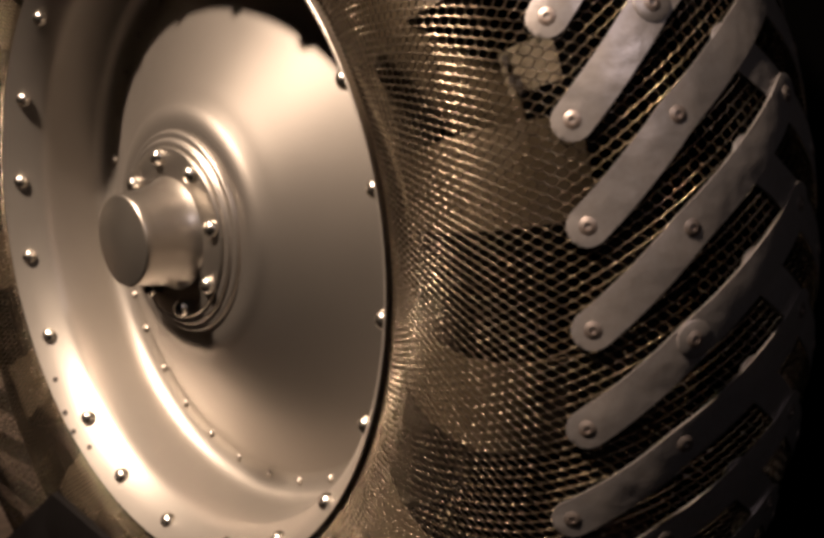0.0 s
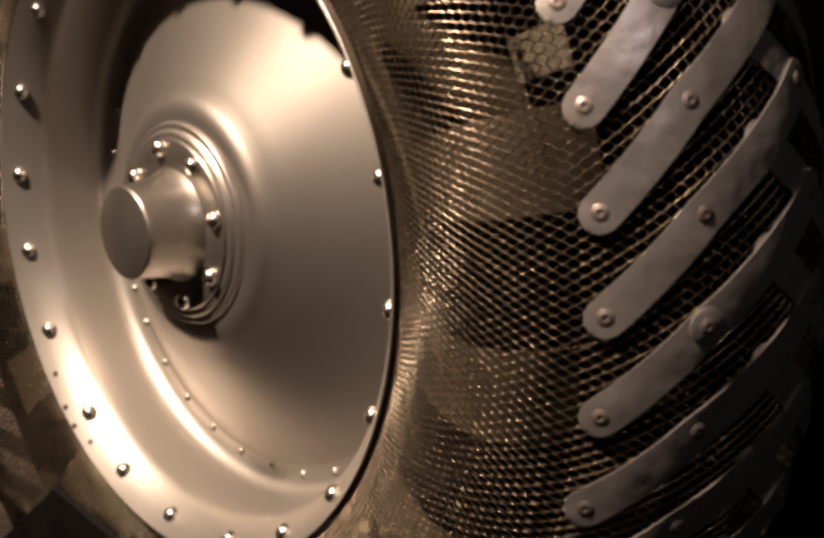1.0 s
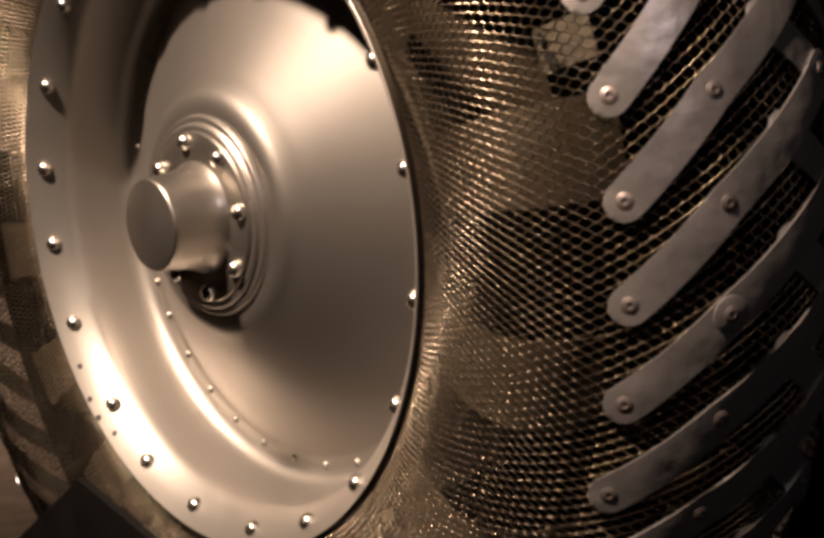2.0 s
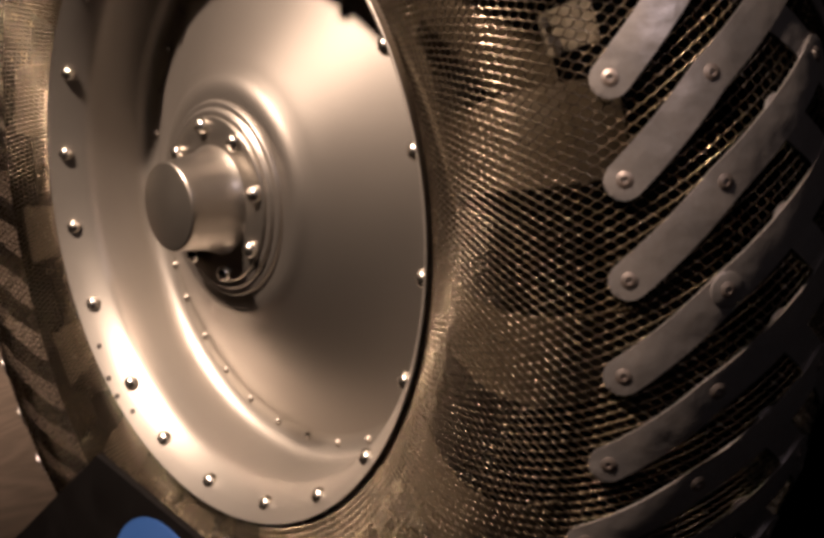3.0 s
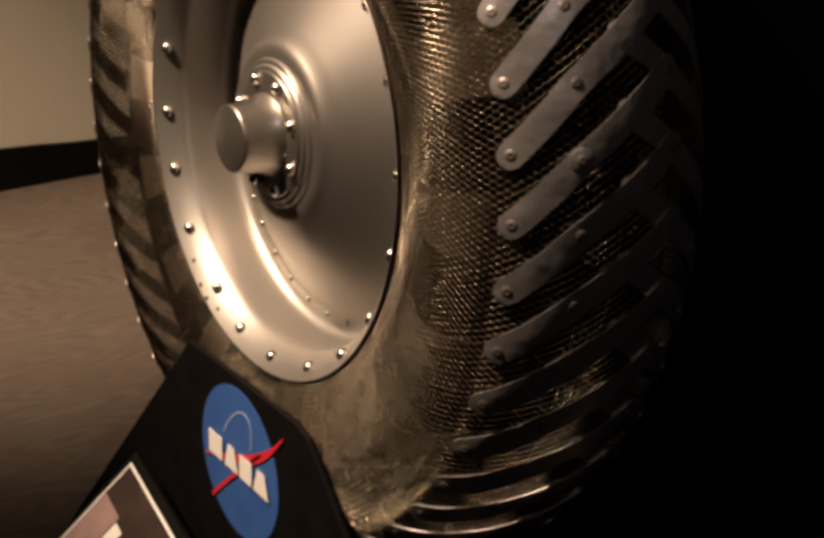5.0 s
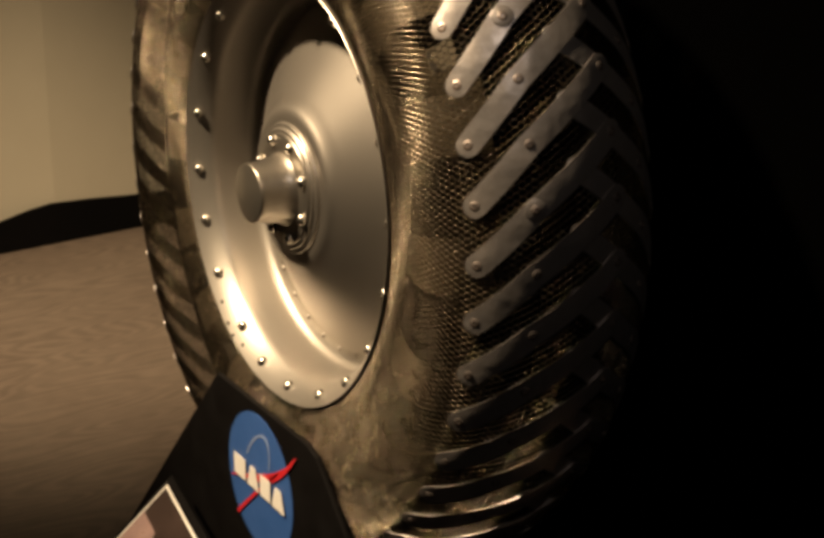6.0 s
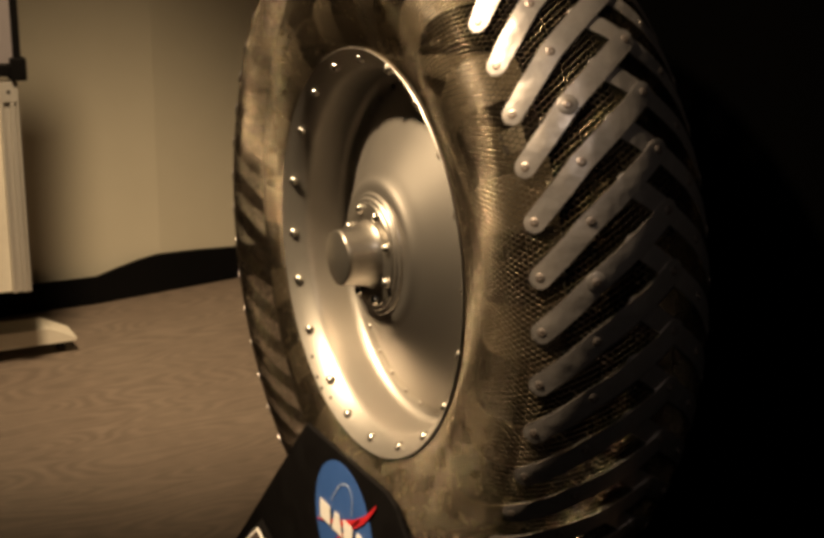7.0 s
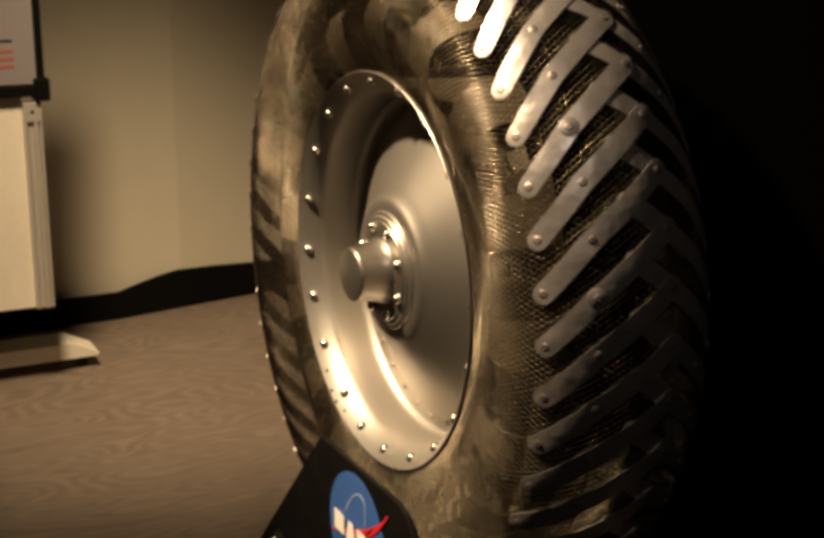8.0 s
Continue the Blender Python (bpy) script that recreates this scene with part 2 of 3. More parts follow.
wall_piece("wall_east", [(4.2, -4.35), (4.35, -4.35), (4.35, 1.35), (4.2, 1.35)], FLOOR, TOP, NEAR_BLACK, "dark wall at the hall's far end")
wall_piece("backdrop", [(-0.22, 0.300), (1.7, 0.300), (1.7, 0.320), (-0.22, 0.320)], FLOOR, TOP, NEAR_BLACK, "black backdrop standing close behind the wheel")
# black ledge along the foot of the wall
bm = bmesh.new()
rows_l = []
for x, y, h in ((-2.008, -4.19, 0.076), (-2.0875, 0.2015, 0.0760), (-2.1000, 0.268, 0.0910), (-2.1110, 0.326, 0.1030), (-2.1219, 0.3834, 0.1100),
                (-2.1437, 0.4982, 0.1045), (-2.1656, 0.6141, 0.0955), (-2.258, 1.190, 0.076)):
    rows_l.append([bm.verts.new(c) for c in ((x, y, FLOOR + 0.0005), (x, y, FLOOR + h - 0.003), (x - 0.003, y, FLOOR + h), (x - 0.011, y, FLOOR + h), (x - 0.011, y, FLOOR + 0.0005))])
for a, b in zip(rows_l, rows_l[1:]):
    for q in range(5):
        bm.faces.new((a[q], a[(q + 1) % 5], b[(q + 1) % 5], b[q]))
bm.faces.new(rows_l[0]), bm.faces.new(rows_l[-1])
ledge = part("baseboard", bm, BASE_BLACK, None)
tagged(ledge, "black vinyl skirting along the foot of the wall", kind="structure")
ledge["category"] = "baseboard"


# ---- the wheel ----
AXLE = 0.41          # height of the axle
MID = 0.072          # middle plane of the tyre
wheel = new("rover_wheel")
wheel.location = (0, MID, 0)
tagged(wheel, "silver aluminium wheel with woven wire tyre and riveted tread straps", "wheel")
LOCAL = pose(0, -MID, AXLE)


def on_wheel(ob, m=None, parent=None):
    """Puts a part made about the axle in its place on the wheel; sub-parts hang under a part that already has it."""
    if parent is None or parent is wheel:
        ob.parent = wheel
        ob.matrix_basis = LOCAL @ (m or Matrix())
    else:
        ob.parent = parent
        ob.matrix_basis = m or Matrix()
    return ob


# rim: flange, bowl wall and the drum behind it
rim_prof = [(0.2228, -0.0085), (0.2239, -0.0096), (0.2234, -0.0101), (0.2160, -0.0040), (0.2115, 0.0008), (0.2080, 0.0050)]
rim_prof += [(0.2052, 0.0088), (0.2033, 0.0118), (0.2018, 0.0150), (0.2009, 0.0200)]
rim_prof += [(0.2002, 0.0320), (0.2000, 0.0530)] + arc(0.1860, 0.0541, 0.0140, 2, 119, 14) + [(0.1800, 0.0770)]
rim_prof += [(0.1920, 0.0785), (0.2050, 0.0660), (0.2075, 0.0140), (0.2110, 0.0042), (0.2172, -0.0027)]
v, f = lathe(rim_prof, 200, True)
rim = on_wheel(mesh_object("rim", v, f, ALU, wheel, "satin spun aluminium rim with a flat riveted flange", 35))
v, f = lathe([(0.206, 0.012), (0.222, 0.016), (0.224, 0.128), (0.206, 0.132), (0.203, 0.130), (0.2035, 0.02)], 120, True)
on_wheel(mesh_object("drum", v, f, BAND, wheel, "bronze-toned drum inside the tyre", 35))
v, f = lathe([(0.2250, 0.140), (0.2250, 0.144), (0.05, 0.110), (0.05, 0.104), (0.205, 0.134)], 120, True)
on_wheel(mesh_object("back_plate", v, f, ALU, wheel, "", 35))

# disc: a shallow cone that rises from the foot of the bowl to the hub
disc_prof = [(0.1860, 0.0745), (0.1850, 0.0690)]
for i in range(1, 14):
    q = i / 14
    r = 0.190 + (0.0853 - 0.190) * q
    disc_prof.append((r, 0.0715 - 0.0575 * (q ** 1.06)))
disc_prof += [(0.0862, 0.0150), (0.0835, 0.0130), (0.0810, 0.0112), (0.0785, 0.0099), (0.0755, 0.0090), (0.0720, 0.0085), (0.0678, 0.0083)]
disc_prof += arc(0.0655, 0.0070, 0.0018, 0, -90, 5) + [(0.0628, 0.0051)]
disc_prof += arc(0.0600, 0.0040, 0.0018, 0, -90, 5) + [(0.0582, 0.0023), (0.0400, 0.0040), (0.0400, 0.0140), (0.0850, 0.0200), (0.1820, 0.0755)]
v, f = lathe(disc_prof, 200, True)
disc = on_wheel(mesh_object("disc", v, f, ALU_DISC, wheel, "satin spun aluminium disc with stepped rings round the hub", 30))
# hub: bolted plate and the stub that flares into it
v, f = lathe([(0.0568, 0.006), (0.0572, 0.0015), (0.0565, 0.0004), (0.0555, 0.0)] + [(0.0462, 0.0)] + [(0.0, 0.0), (0.0, 0.006)], 120)
hub = on_wheel(mesh_object("hub_plate", v, f, ALU_HUB, wheel, "round machined hub plate", 30))
stub = [(0.0380, 0.0004)]
for i in range(1, 11):
    q = i / 10
    stub.append((0.0304 + 0.0042 * (1 - q) + 0.0030 * (1 - q) ** 5, -0.030 * q))
stub += [(0.0304, -0.0355), (0.0298, -0.0366), (0.0288, -0.0370), (0.0, -0.0370)]
v, f = lathe(stub, 120)
on_wheel(mesh_object("hub_stub", v, f, ALU_HUB, wheel, "flat-ended hub stub with a flared foot", 40))

# rivets and bolts
v, f = dome(0.0057, 0.0046, 16, 5, 0.0008)
RIVET_ANGLES = (4.0, 23.5, 40.2, 58.5, 77.0, 95.0, 113.0, 131.0, 148.9, 168.1, 186.0, 202.0, 219.4, 239.9, 255.9, 273.1, 292.2, 309.8, 327.2, 345.9)
for k, a in enumerate(RIVET_ANGLES):
    m = turned(a, 0.2095 if k == 13 else 0.2125, 0.0015 if k == 13 else 0.0) @ pose(0, 0, 0, 0, 0, -43)
    if k == 0:
        rv = on_wheel(mesh_object("rivet", v, f, STEEL, rim, "domed bright steel rivet", 50), m, rim)
        rivet_mesh = rv.data
    else:
        on_wheel(new("rivet", rivet_mesh), m, rim)
v, f = dome(0.0029, 0.0022, 12, 3, 0.0004)
small = None
for k in range(32):
    m = turned(-135.4 + 11.32 * k, 0.1866, 0.0679)
    if small is None:
        small = on_wheel(mesh_object("small_rivet", v, f, ALU_DISC, disc, "", 50), m, disc).data
    else:
        on_wheel(new("small_rivet", small), m, disc)
v, f = dome(0.0058, 0.0050, 16, 5, 0.0012)
bolt = None
for k in range(8):
    m = turned(20.4 + 45 * k, 0.0505, 0.0)
    if bolt is None:
        bolt = on_wheel(mesh_object("bolt", v, f, STEEL, hub, "domed steel bolt head", 50), m, hub).data
    else:
        on_wheel(new("bolt", bolt), m, hub)
v, f = lathe([(0.0022, 0.0), (0.0022, -0.0004), (0.0, -0.0004)], 14)
hole = None
for r, a in ((0.2180, -131.4), (0.2208, -124.1), (0.2214, -119.6), (0.2180, -114.5)):
    m = turned(a, r, -(r - 0.2123) * 0.95) @ pose(0, 0, 0, 0, 0, -43)
    if hole is None:
        hole = on_wheel(mesh_object("drilled_hole", v, f, DARK_HOLE, rim, "small dark drilled hole"), m, rim).data
    else:
        on_wheel(new("drilled_hole", hole), m, rim)

# the tyre's section: (y, radius) through smooth knots, from the near bead over the crown to the far bead
HALF = [(-0.0045, 0.2245), (-0.0125, 0.2362), (-0.0226, 0.2590), (-0.0300, 0.2900), (-0.0315, 0.3180), (-0.0275, 0.3480), (-0.0158, 0.3690),
        (0.0000, 0.3845), (0.0194, 0.3965), (0.0450, 0.4050), (MID, 0.4085)]
KNOTS = HALF + [(2 * MID - y, r) for y, r in HALF[-2::-1]]


def smooth_section(knots, step):
    """Evenly spaced points of a Catmull-Rom line through the knots, with arc lengths."""
    pts = []
    k = [Vector((a, b)) for a, b in knots]
    k = [2 * k[0] - k[1]] + k + [2 * k[-1] - k[-2]]
    for i in range(1, len(k) - 2):
        for q in range(24):
            t = q / 24
            p = 0.5 * ((2 * k[i]) + (k[i + 1] - k[i - 1]) * t + (2 * k[i - 1] - 5 * k[i] + 4 * k[i + 1] - k[i + 2]) * t * t
                       + (3 * k[i] - k[i - 1] - 3 * k[i + 1] + k[i + 2]) * t ** 3)
            pts.append(p)
    pts.append(k[-2])
    arr = np.array([[p.x, p.y] for p in pts])
    s = np.concatenate([[0], np.cumsum(np.hypot(*np.diff(arr, axis=0).T))])
    n = int(round(s[-1] / step))
    at = np.linspace(0, s[-1], n + 1)
    return np.stack([np.interp(at, s, arr[:, 0]), np.interp(at, s, arr[:, 1])], 1), at


SEC, SEC_S = smooth_section(KNOTS, 0.0005)
SEC_T = np.gradient(SEC, axis=0)
SEC_T /= np.linalg.norm(SEC_T, axis=1)[:, None]


def on_section(s, lift=0.0):
    """Point (y, r) at arc length s, lifted outwards."""
    y, r = np.interp(s, SEC_S, SEC[:, 0]), np.interp(s, SEC_S, SEC[:, 1])
    ty, tr = np.interp(s, SEC_S, SEC_T[:, 0]), np.interp(s, SEC_S, SEC_T[:, 1])
    return y - tr * lift, r + ty * lift


def s_of_y(y):
    """Arc length on the near half where the section, past its widest place, reaches y."""
    i0 = int(np.argmin(SEC[: len(SEC) // 2, 0]))
    i1 = len(SEC) // 2
    return float(np.interp(y, SEC[i0:i1, 0], SEC_S[i0:i1]))


def wire_tyre(strands=840, pitch=0.0050, radius=0.0005):
    """Zigzag wires from bead to bead, each hooked to its neighbours, as one mesh of thin three-sided rods."""
    total = SEC_S[-1]
    cells = int(round(total / pitch))
    n = cells * 3
    x = np.arange(n + 1)[None, :] / 3.0
    s = x * total / cells
    i = np.arange(strands)[:, None]
    wave = np.where(i % 2 == 0, 1.0, -1.0) * np.cos(math.pi * x)
    step = 2 * np.pi / strands
    rng = np.random.default_rng(4)
    drift = rng.normal(0, 0.02 * step, (strands, 1)) + rng.normal(0, 0.008 * step, (strands, n + 1))
    phi = i * step + wave * step * 0.54 + drift
    lift = wave * 0.00082 + rng.normal(0, 0.00002, (strands, n + 1))
    ss = np.clip(s + rng.normal(0, 0.00010, (strands, 1)), 0, total) + np.zeros_like(phi)
    y, r = on_section(ss, lift)
    p = np.stack([r * np.cos(phi), y, r * np.sin(phi)], 2)
    t = np.gradient(p, axis=1)
    t /= np.linalg.norm(t, axis=2, keepdims=True)
    out = np.stack([np.cos(phi), np.zeros_like(phi), np.sin(phi)], 2)
    side = np.cross(t, out)
    side /= np.linalg.norm(side, axis=2, keepdims=True)
    up = np.cross(side, t)
    rings = []
    for a in (90, 210, 330):
        rings.append(p + radius * (math.cos(radians(a)) * side + math.sin(radians(a)) * up))
    verts = np.stack(rings, 2).reshape(-1, 3)
    base = (np.arange(strands)[:, None] * (n + 1) + np.arange(n)[None, :])[:, :, None] * 3
    q = np.arange(3)[None, None, :]
    w = (q + 1) % 3
    faces = np.stack([base + q, base + w, base + 3 + w, base + 3 + q], 3).reshape(-1, 4)
    me = bpy.data.meshes.new("wire_mesh")
    me.vertices.add(len(verts))
    me.vertices.foreach_set("co", verts.ravel())
    me.loops.add(faces.size)
    me.loops.foreach_set("vertex_index", faces.ravel().astype(np.int32))
    me.polygons.add(len(faces))
    me.polygons.foreach_set("loop_start", np.arange(0, faces.size, 4, dtype=np.int32))
    me.polygons.foreach_set("use_smooth", np.ones(len(faces), dtype=bool))
    me.update(calc_edges=True)
    me.materials.append(WIRE)
    ob = new("wire_mesh", me)
    return tagged(ob, "woven zinc-coated wire mesh of the tyre", kind="stuff")


on_wheel(wire_tyre())

# added black screen: stops lit wall and floor showing through the wire
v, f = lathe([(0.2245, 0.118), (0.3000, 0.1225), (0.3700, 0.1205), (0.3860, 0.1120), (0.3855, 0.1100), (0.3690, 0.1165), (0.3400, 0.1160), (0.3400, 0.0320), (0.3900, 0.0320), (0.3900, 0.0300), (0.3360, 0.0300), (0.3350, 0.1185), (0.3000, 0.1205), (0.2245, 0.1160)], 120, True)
on_wheel(mesh_object("inner_blocker", v, f, NEAR_BLACK, wheel, "added black screen inside the tyre that blocks light", 40))

# arched inner bands that show through the wire
v, f = [], []
BAND_SEC = [(0.012, 0.224), (0.002, 0.240), (-0.006, 0.262), (-0.008, 0.284), (0.000, 0.300), (0.018, 0.311), (0.046, 0.316), (MID, 0.318)]
BAND_SEC = BAND_SEC + [(2 * MID - y, r) for y, r in BAND_SEC[-2::-1]]
kb = len(BAND_SEC)
for lift in (0.0, -0.0012):
    for a in np.linspace(-4.8, 4.8, 7):
        for y, r in BAND_SEC:
            rr = r + lift
            v.append((rr * math.cos(radians(a)), y, rr * math.sin(radians(a))))
for layer in range(2):
    for i in range(6):
        for q in range(kb - 1):
            b0 = layer * 7 * kb + i * kb + q
            f.append((b0, b0 + 1, b0 + kb + 1, b0 + kb))
for i in (0, 6):
    for q in range(kb - 1):
        b0 = i * kb + q
        f.append((b0, b0 + 1, b0 + 7 * kb + 1, b0 + 7 * kb))
band = None
for k in range(16):
    m = turned(22.0 + 22.5 * k)
    if band is None:
        band = on_wheel(mesh_object("inner_band", v, f, BAND, wheel, "arched bronze-toned inner band seen through the wire", 40), m).data
    else:
        on_wheel(new("inner_band", band), m)


# tread straps with rounded ends, three rivets each
S_C, S_D, S_E = s_of_y(-0.0158), s_of_y(0.0194), SEC_S[-1] / 2 + 0.018


def strap_point(u):
    """Arc length and angle (degrees) at u metres along the strap's middle line from its outer rivet."""
    leg1 = math.hypot(S_D - S_C, radians(6.3) * 0.385)
    leg2 = math.hypot(S_E - S_D, radians(7.6) * 0.404)
    if u <= leg1:
        q = u / leg1
        return S_C + (S_D - S_C) * q, 6.3 * q, leg1, leg2
    q = (u - leg1) / leg2
    return S_D + (S_E - S_D) * q, 6.3 + 7.6 * q, leg1, leg2


_, _, LEG1, LEG2 = strap_point(0)
STRAP_W, STRAP_T, END = 0.0093, 0.0011, 0.0098


def strap_geometry(mirror, lift0):
    us = [-END + END * (1 - math.cos(radians(a))) for a in (0, 20, 40, 60, 80)]
    us += list(np.linspace(0.002, LEG1 + LEG2 - 0.002, 16))
    us += [LEG1 + LEG2 + END * math.sin(radians(a)) for a in (10, 30, 50, 70, 90)]
    verts, faces = [], []
    cols = 5
    for layer in (0, 1):
        for u in us:
            s0, a0, _, _ = strap_point(u)
            sb, ab, _, _ = strap_point(u - 0.009)
            s1, a1, _, _ = strap_point(u + 0.009)
            r = on_section(s0)[1]
            ds, dc = s1 - sb, radians(a1 - ab) * r
            ln = math.hypot(ds, dc)
            ds, dc = ds / ln, dc / ln
            w = STRAP_W
            if u < 0:
                w *= math.sqrt(max(0, 1 - (u / END) ** 2))
            elif u > LEG1 + LEG2:
                w *= math.sqrt(max(0, 1 - ((u - LEG1 - LEG2) / END) ** 2))
            w = max(w, 0.0004)
            for c in range(cols):
                o = w * (2 * c / (cols - 1) - 1)
                edge = 0.00025 if c in (0, cols - 1) and layer else 0.0
                s, a = s0 - dc * o, a0 + math.degrees(ds * o / r)
                y, rr = on_section(s, lift0 + STRAP_T * layer - edge)
                if mirror:
                    y = 2 * MID - y
                verts.append((rr * math.cos(radians(a)), y, rr * math.sin(radians(a))))
    n = len(us)
    for layer in (0, 1):
        o = layer * n * cols
        for i in range(n - 1):
            for c in range(cols - 1):
                faces.append((o + i * cols + c, o + i * cols + c + 1, o + (i + 1) * cols + c + 1, o + (i + 1) * cols + c))
    ring = [c for c in range(cols)] + [i * cols + cols - 1 for i in range(1, n)] + [(n - 1) * cols + c for c in range(cols - 2, -1, -1)] \
        + [i * cols for i in range(n - 2, 0, -1)]
    for a, b in zip(ring, ring[1:] + ring[:1]):
        faces.append((a, b, b + n * cols, a + n * cols))
    return verts, faces


def rivet_frame(u, mirror, lift):
    """The pose of a rivet head on the strap at u, its axis along the outward normal."""
    s, a, _, _ = strap_point(u)
    y0, r0 = on_section(s, lift)
    y1, r1 = on_section(s, lift + 0.01)
    if mirror:
        y0, y1 = 2 * MID - y0, 2 * MID - y1
    ca, sa = math.cos(radians(a)), math.sin(radians(a))
    place = Vector((r0 * ca, y0, r0 * sa))
    out = Vector(((r1 - r0) * ca, y1 - y0, (r1 - r0) * sa)).normalized()
    return Matrix.Translation(place) @ (-out).to_track_quat("Y", "Z").to_matrix().to_4x4()


# a tubular rivet: flat washer, raised ring and a dark bore
RIVET_PROF = [(0.0041, 0.0005), (0.0041, -0.0001), (0.0038, -0.0003), (0.0031, -0.0003), (0.0028, -0.0005), (0.0022, -0.0007), (0.0014, -0.0006), (0.0012, 0.0004), (0.0, 0.0004)]
rv_v, rv_f = lathe(RIVET_PROF, 14)
wash_v, wash_f = lathe([(0.0088, 0.0008), (0.0088, -0.0001), (0.0085, -0.0003), (0.0, -0.0003)], 28)
tube_rivet = None
for mirror in (False, True):
    lift0 = 0.0026 if not mirror else 0.0012
    v, f = strap_geometry(mirror, lift0)
    strap_mesh = None
    for k in range(50):
        m = turned(3.45 + 7.2 * k + (3.6 if mirror else 0.0))
        if strap_mesh is None:
            st = on_wheel(mesh_object("tread_strap", v, f, TITAN, wheel, "dull grey titanium tread strap with rounded ends", 40), m)
            strap_mesh = st.data
        else:
            st = on_wheel(new("tread_strap", strap_mesh), m)
        for u in (0.0, LEG1, LEG1 + LEG2 - 0.001):
            washer = not mirror and k in (0, 3) and u == LEG1
            rm = rivet_frame(u, mirror, lift0 + STRAP_T + (0.0003 if washer else 0.0))
            if washer:
                on_wheel(mesh_object("washer", wash_v, wash_f, TITAN, st, "large flat grey washer", 35), rivet_frame(u, mirror, lift0 + STRAP_T), st)
            if tube_rivet is None:
                tr = on_wheel(mesh_object("tube_rivet", rv_v, rv_f, RIVET_DULL, st, "hollow steel rivet", 35), rm, st)
                tube_rivet = tr.data
            else:
                on_wheel(new("tube_rivet", tube_rivet), rm, st)

# pale plate fixed inside the wire near the tread
v, f = [], []
for lift in (0.0, -0.001):
    for r, y in ((0.331, -0.0115), (0.345, -0.009), (0.359, -0.004)):
        for a in (28.3, 30.1, 31.9):
            v.append(((r + lift) * math.cos(radians(a)), y - lift, (r + lift) * math.sin(radians(a))))
for o in (0, 9):
    for i in (0, 1):
        for j in (0, 1):
            q = o + i * 3 + j
            f.append((q, q + 1, q + 4, q + 3))
for a, b in ((0, 1), (1, 2), (2, 5), (5, 8), (8, 7), (7, 6), (6, 3), (3, 0)):
    f.append((a, b, b + 9, a + 9))
plate = on_wheel(mesh_object("patch_plate", v, f, TAG, wheel, "pale worn plate behind the wire"))
slot_v, slot_f = lathe([(0.0030, 0.0), (0.0030, -0.0008), (0.0, -0.0008)], 12)
for a, r, k in ((31.0, 0.336, 1.0), (29.4, 0.337, 1.0), (28.9, 0.340, 1.6)):
    sl = mesh_object("slot", slot_v, slot_f, DARK_HOLE, plate)
    sl.matrix_basis = turned(a, r, -0.0125) @ pose(0, 0, 0, 0, 0, 14) @ Matrix.Diagonal((0.6, 1, k, 1))


# ---- the wheel's black stand ----
stand = new("wheel_stand")
stand.location = (0.03, 0.072, FLOOR)
tagged(stand, "matt black trapezoid display stand holding the wheel", "stand")


def stand_part(name, bm, mat, label=""):
    ob = part(name, bm, mat, stand, label)
    ob.matrix_basis = pose(*[-c for c in stand.location])
    return ob


OUT_F = [(-0.081, 0.1885), (0.128, 0.1885), (0.150, 0.182), (0.585, FLOOR), (-0.500, FLOOR)]
front = stand_part("front_panel", prism(bmesh.new(), OUT_F, 0.006, 0.0012, pose(0, -0.042, 0)), BLACK, "black front panel with a round emblem")
stand_part("back_panel", prism(bmesh.new(), OUT_F, 0.006, 0.0012, pose(0, 0.180, 0)), BLACK)
stand_part("shelf", box(bmesh.new(), -0.26, -0.0355, -0.022, 0.32, 0.1795, -0.0035, 0.001), BLACK)
stand_part("foot_board", box(bmesh.new(), -0.48, -0.0355, FLOOR, 0.565, 0.1795, FLOOR + 0.018, 0.001), BLACK)
stand_part("cross_board", box(bmesh.new(), 0.02, -0.0355, FLOOR + 0.0185, 0.04, 0.1795, -0.0225, 0.001), BLACK)

# added black board: keeps floor bounce off the lower tread straps
stand_part("bounce_blocker", box(bmesh.new(), -0.10, -0.40, FLOOR, 1.30, 0.27, FLOOR + 0.02, 0.002), BLACK, "added black board on the floor that blocks bounced light")

# round emblem: blue disc, white blocks, red swoosh and a pale orbit line, laid on the panel
EX, EZ, ER, EY = 0.024, 0.1015, 0.0765, -0.042


def flat(name, points, y, mat, label="", thick=0.0006):
    bm = prism(bmesh.new(), points, thick, 0, pose(0, y - thick, 0))
    ob = part(name, bm, mat, front, label)
    ob.matrix_basis = Matrix()
    return ob


flat("emblem_disc", [(EX + ER * math.cos(a), EZ + ER * math.sin(a)) for a in np.linspace(0, 2 * math.pi, 64, endpoint=False)], EY, BLUE, "round blue printed emblem")


def ribbon(name, line, widths, y, mat, label=""):
    up, dn = [], []
    for i, (x, z) in enumerate(line):
        a, b = line[max(i - 1, 0)], line[min(i + 1, len(line) - 1)]
        d = Vector((b[0] - a[0], b[1] - a[1])).normalized()
        up.append((x - d.y * widths[i], z + d.x * widths[i]))
        dn.append((x + d.y * widths[i], z - d.x * widths[i]))
    return flat(name, up + dn[::-1], y, mat, label, 0.0004)


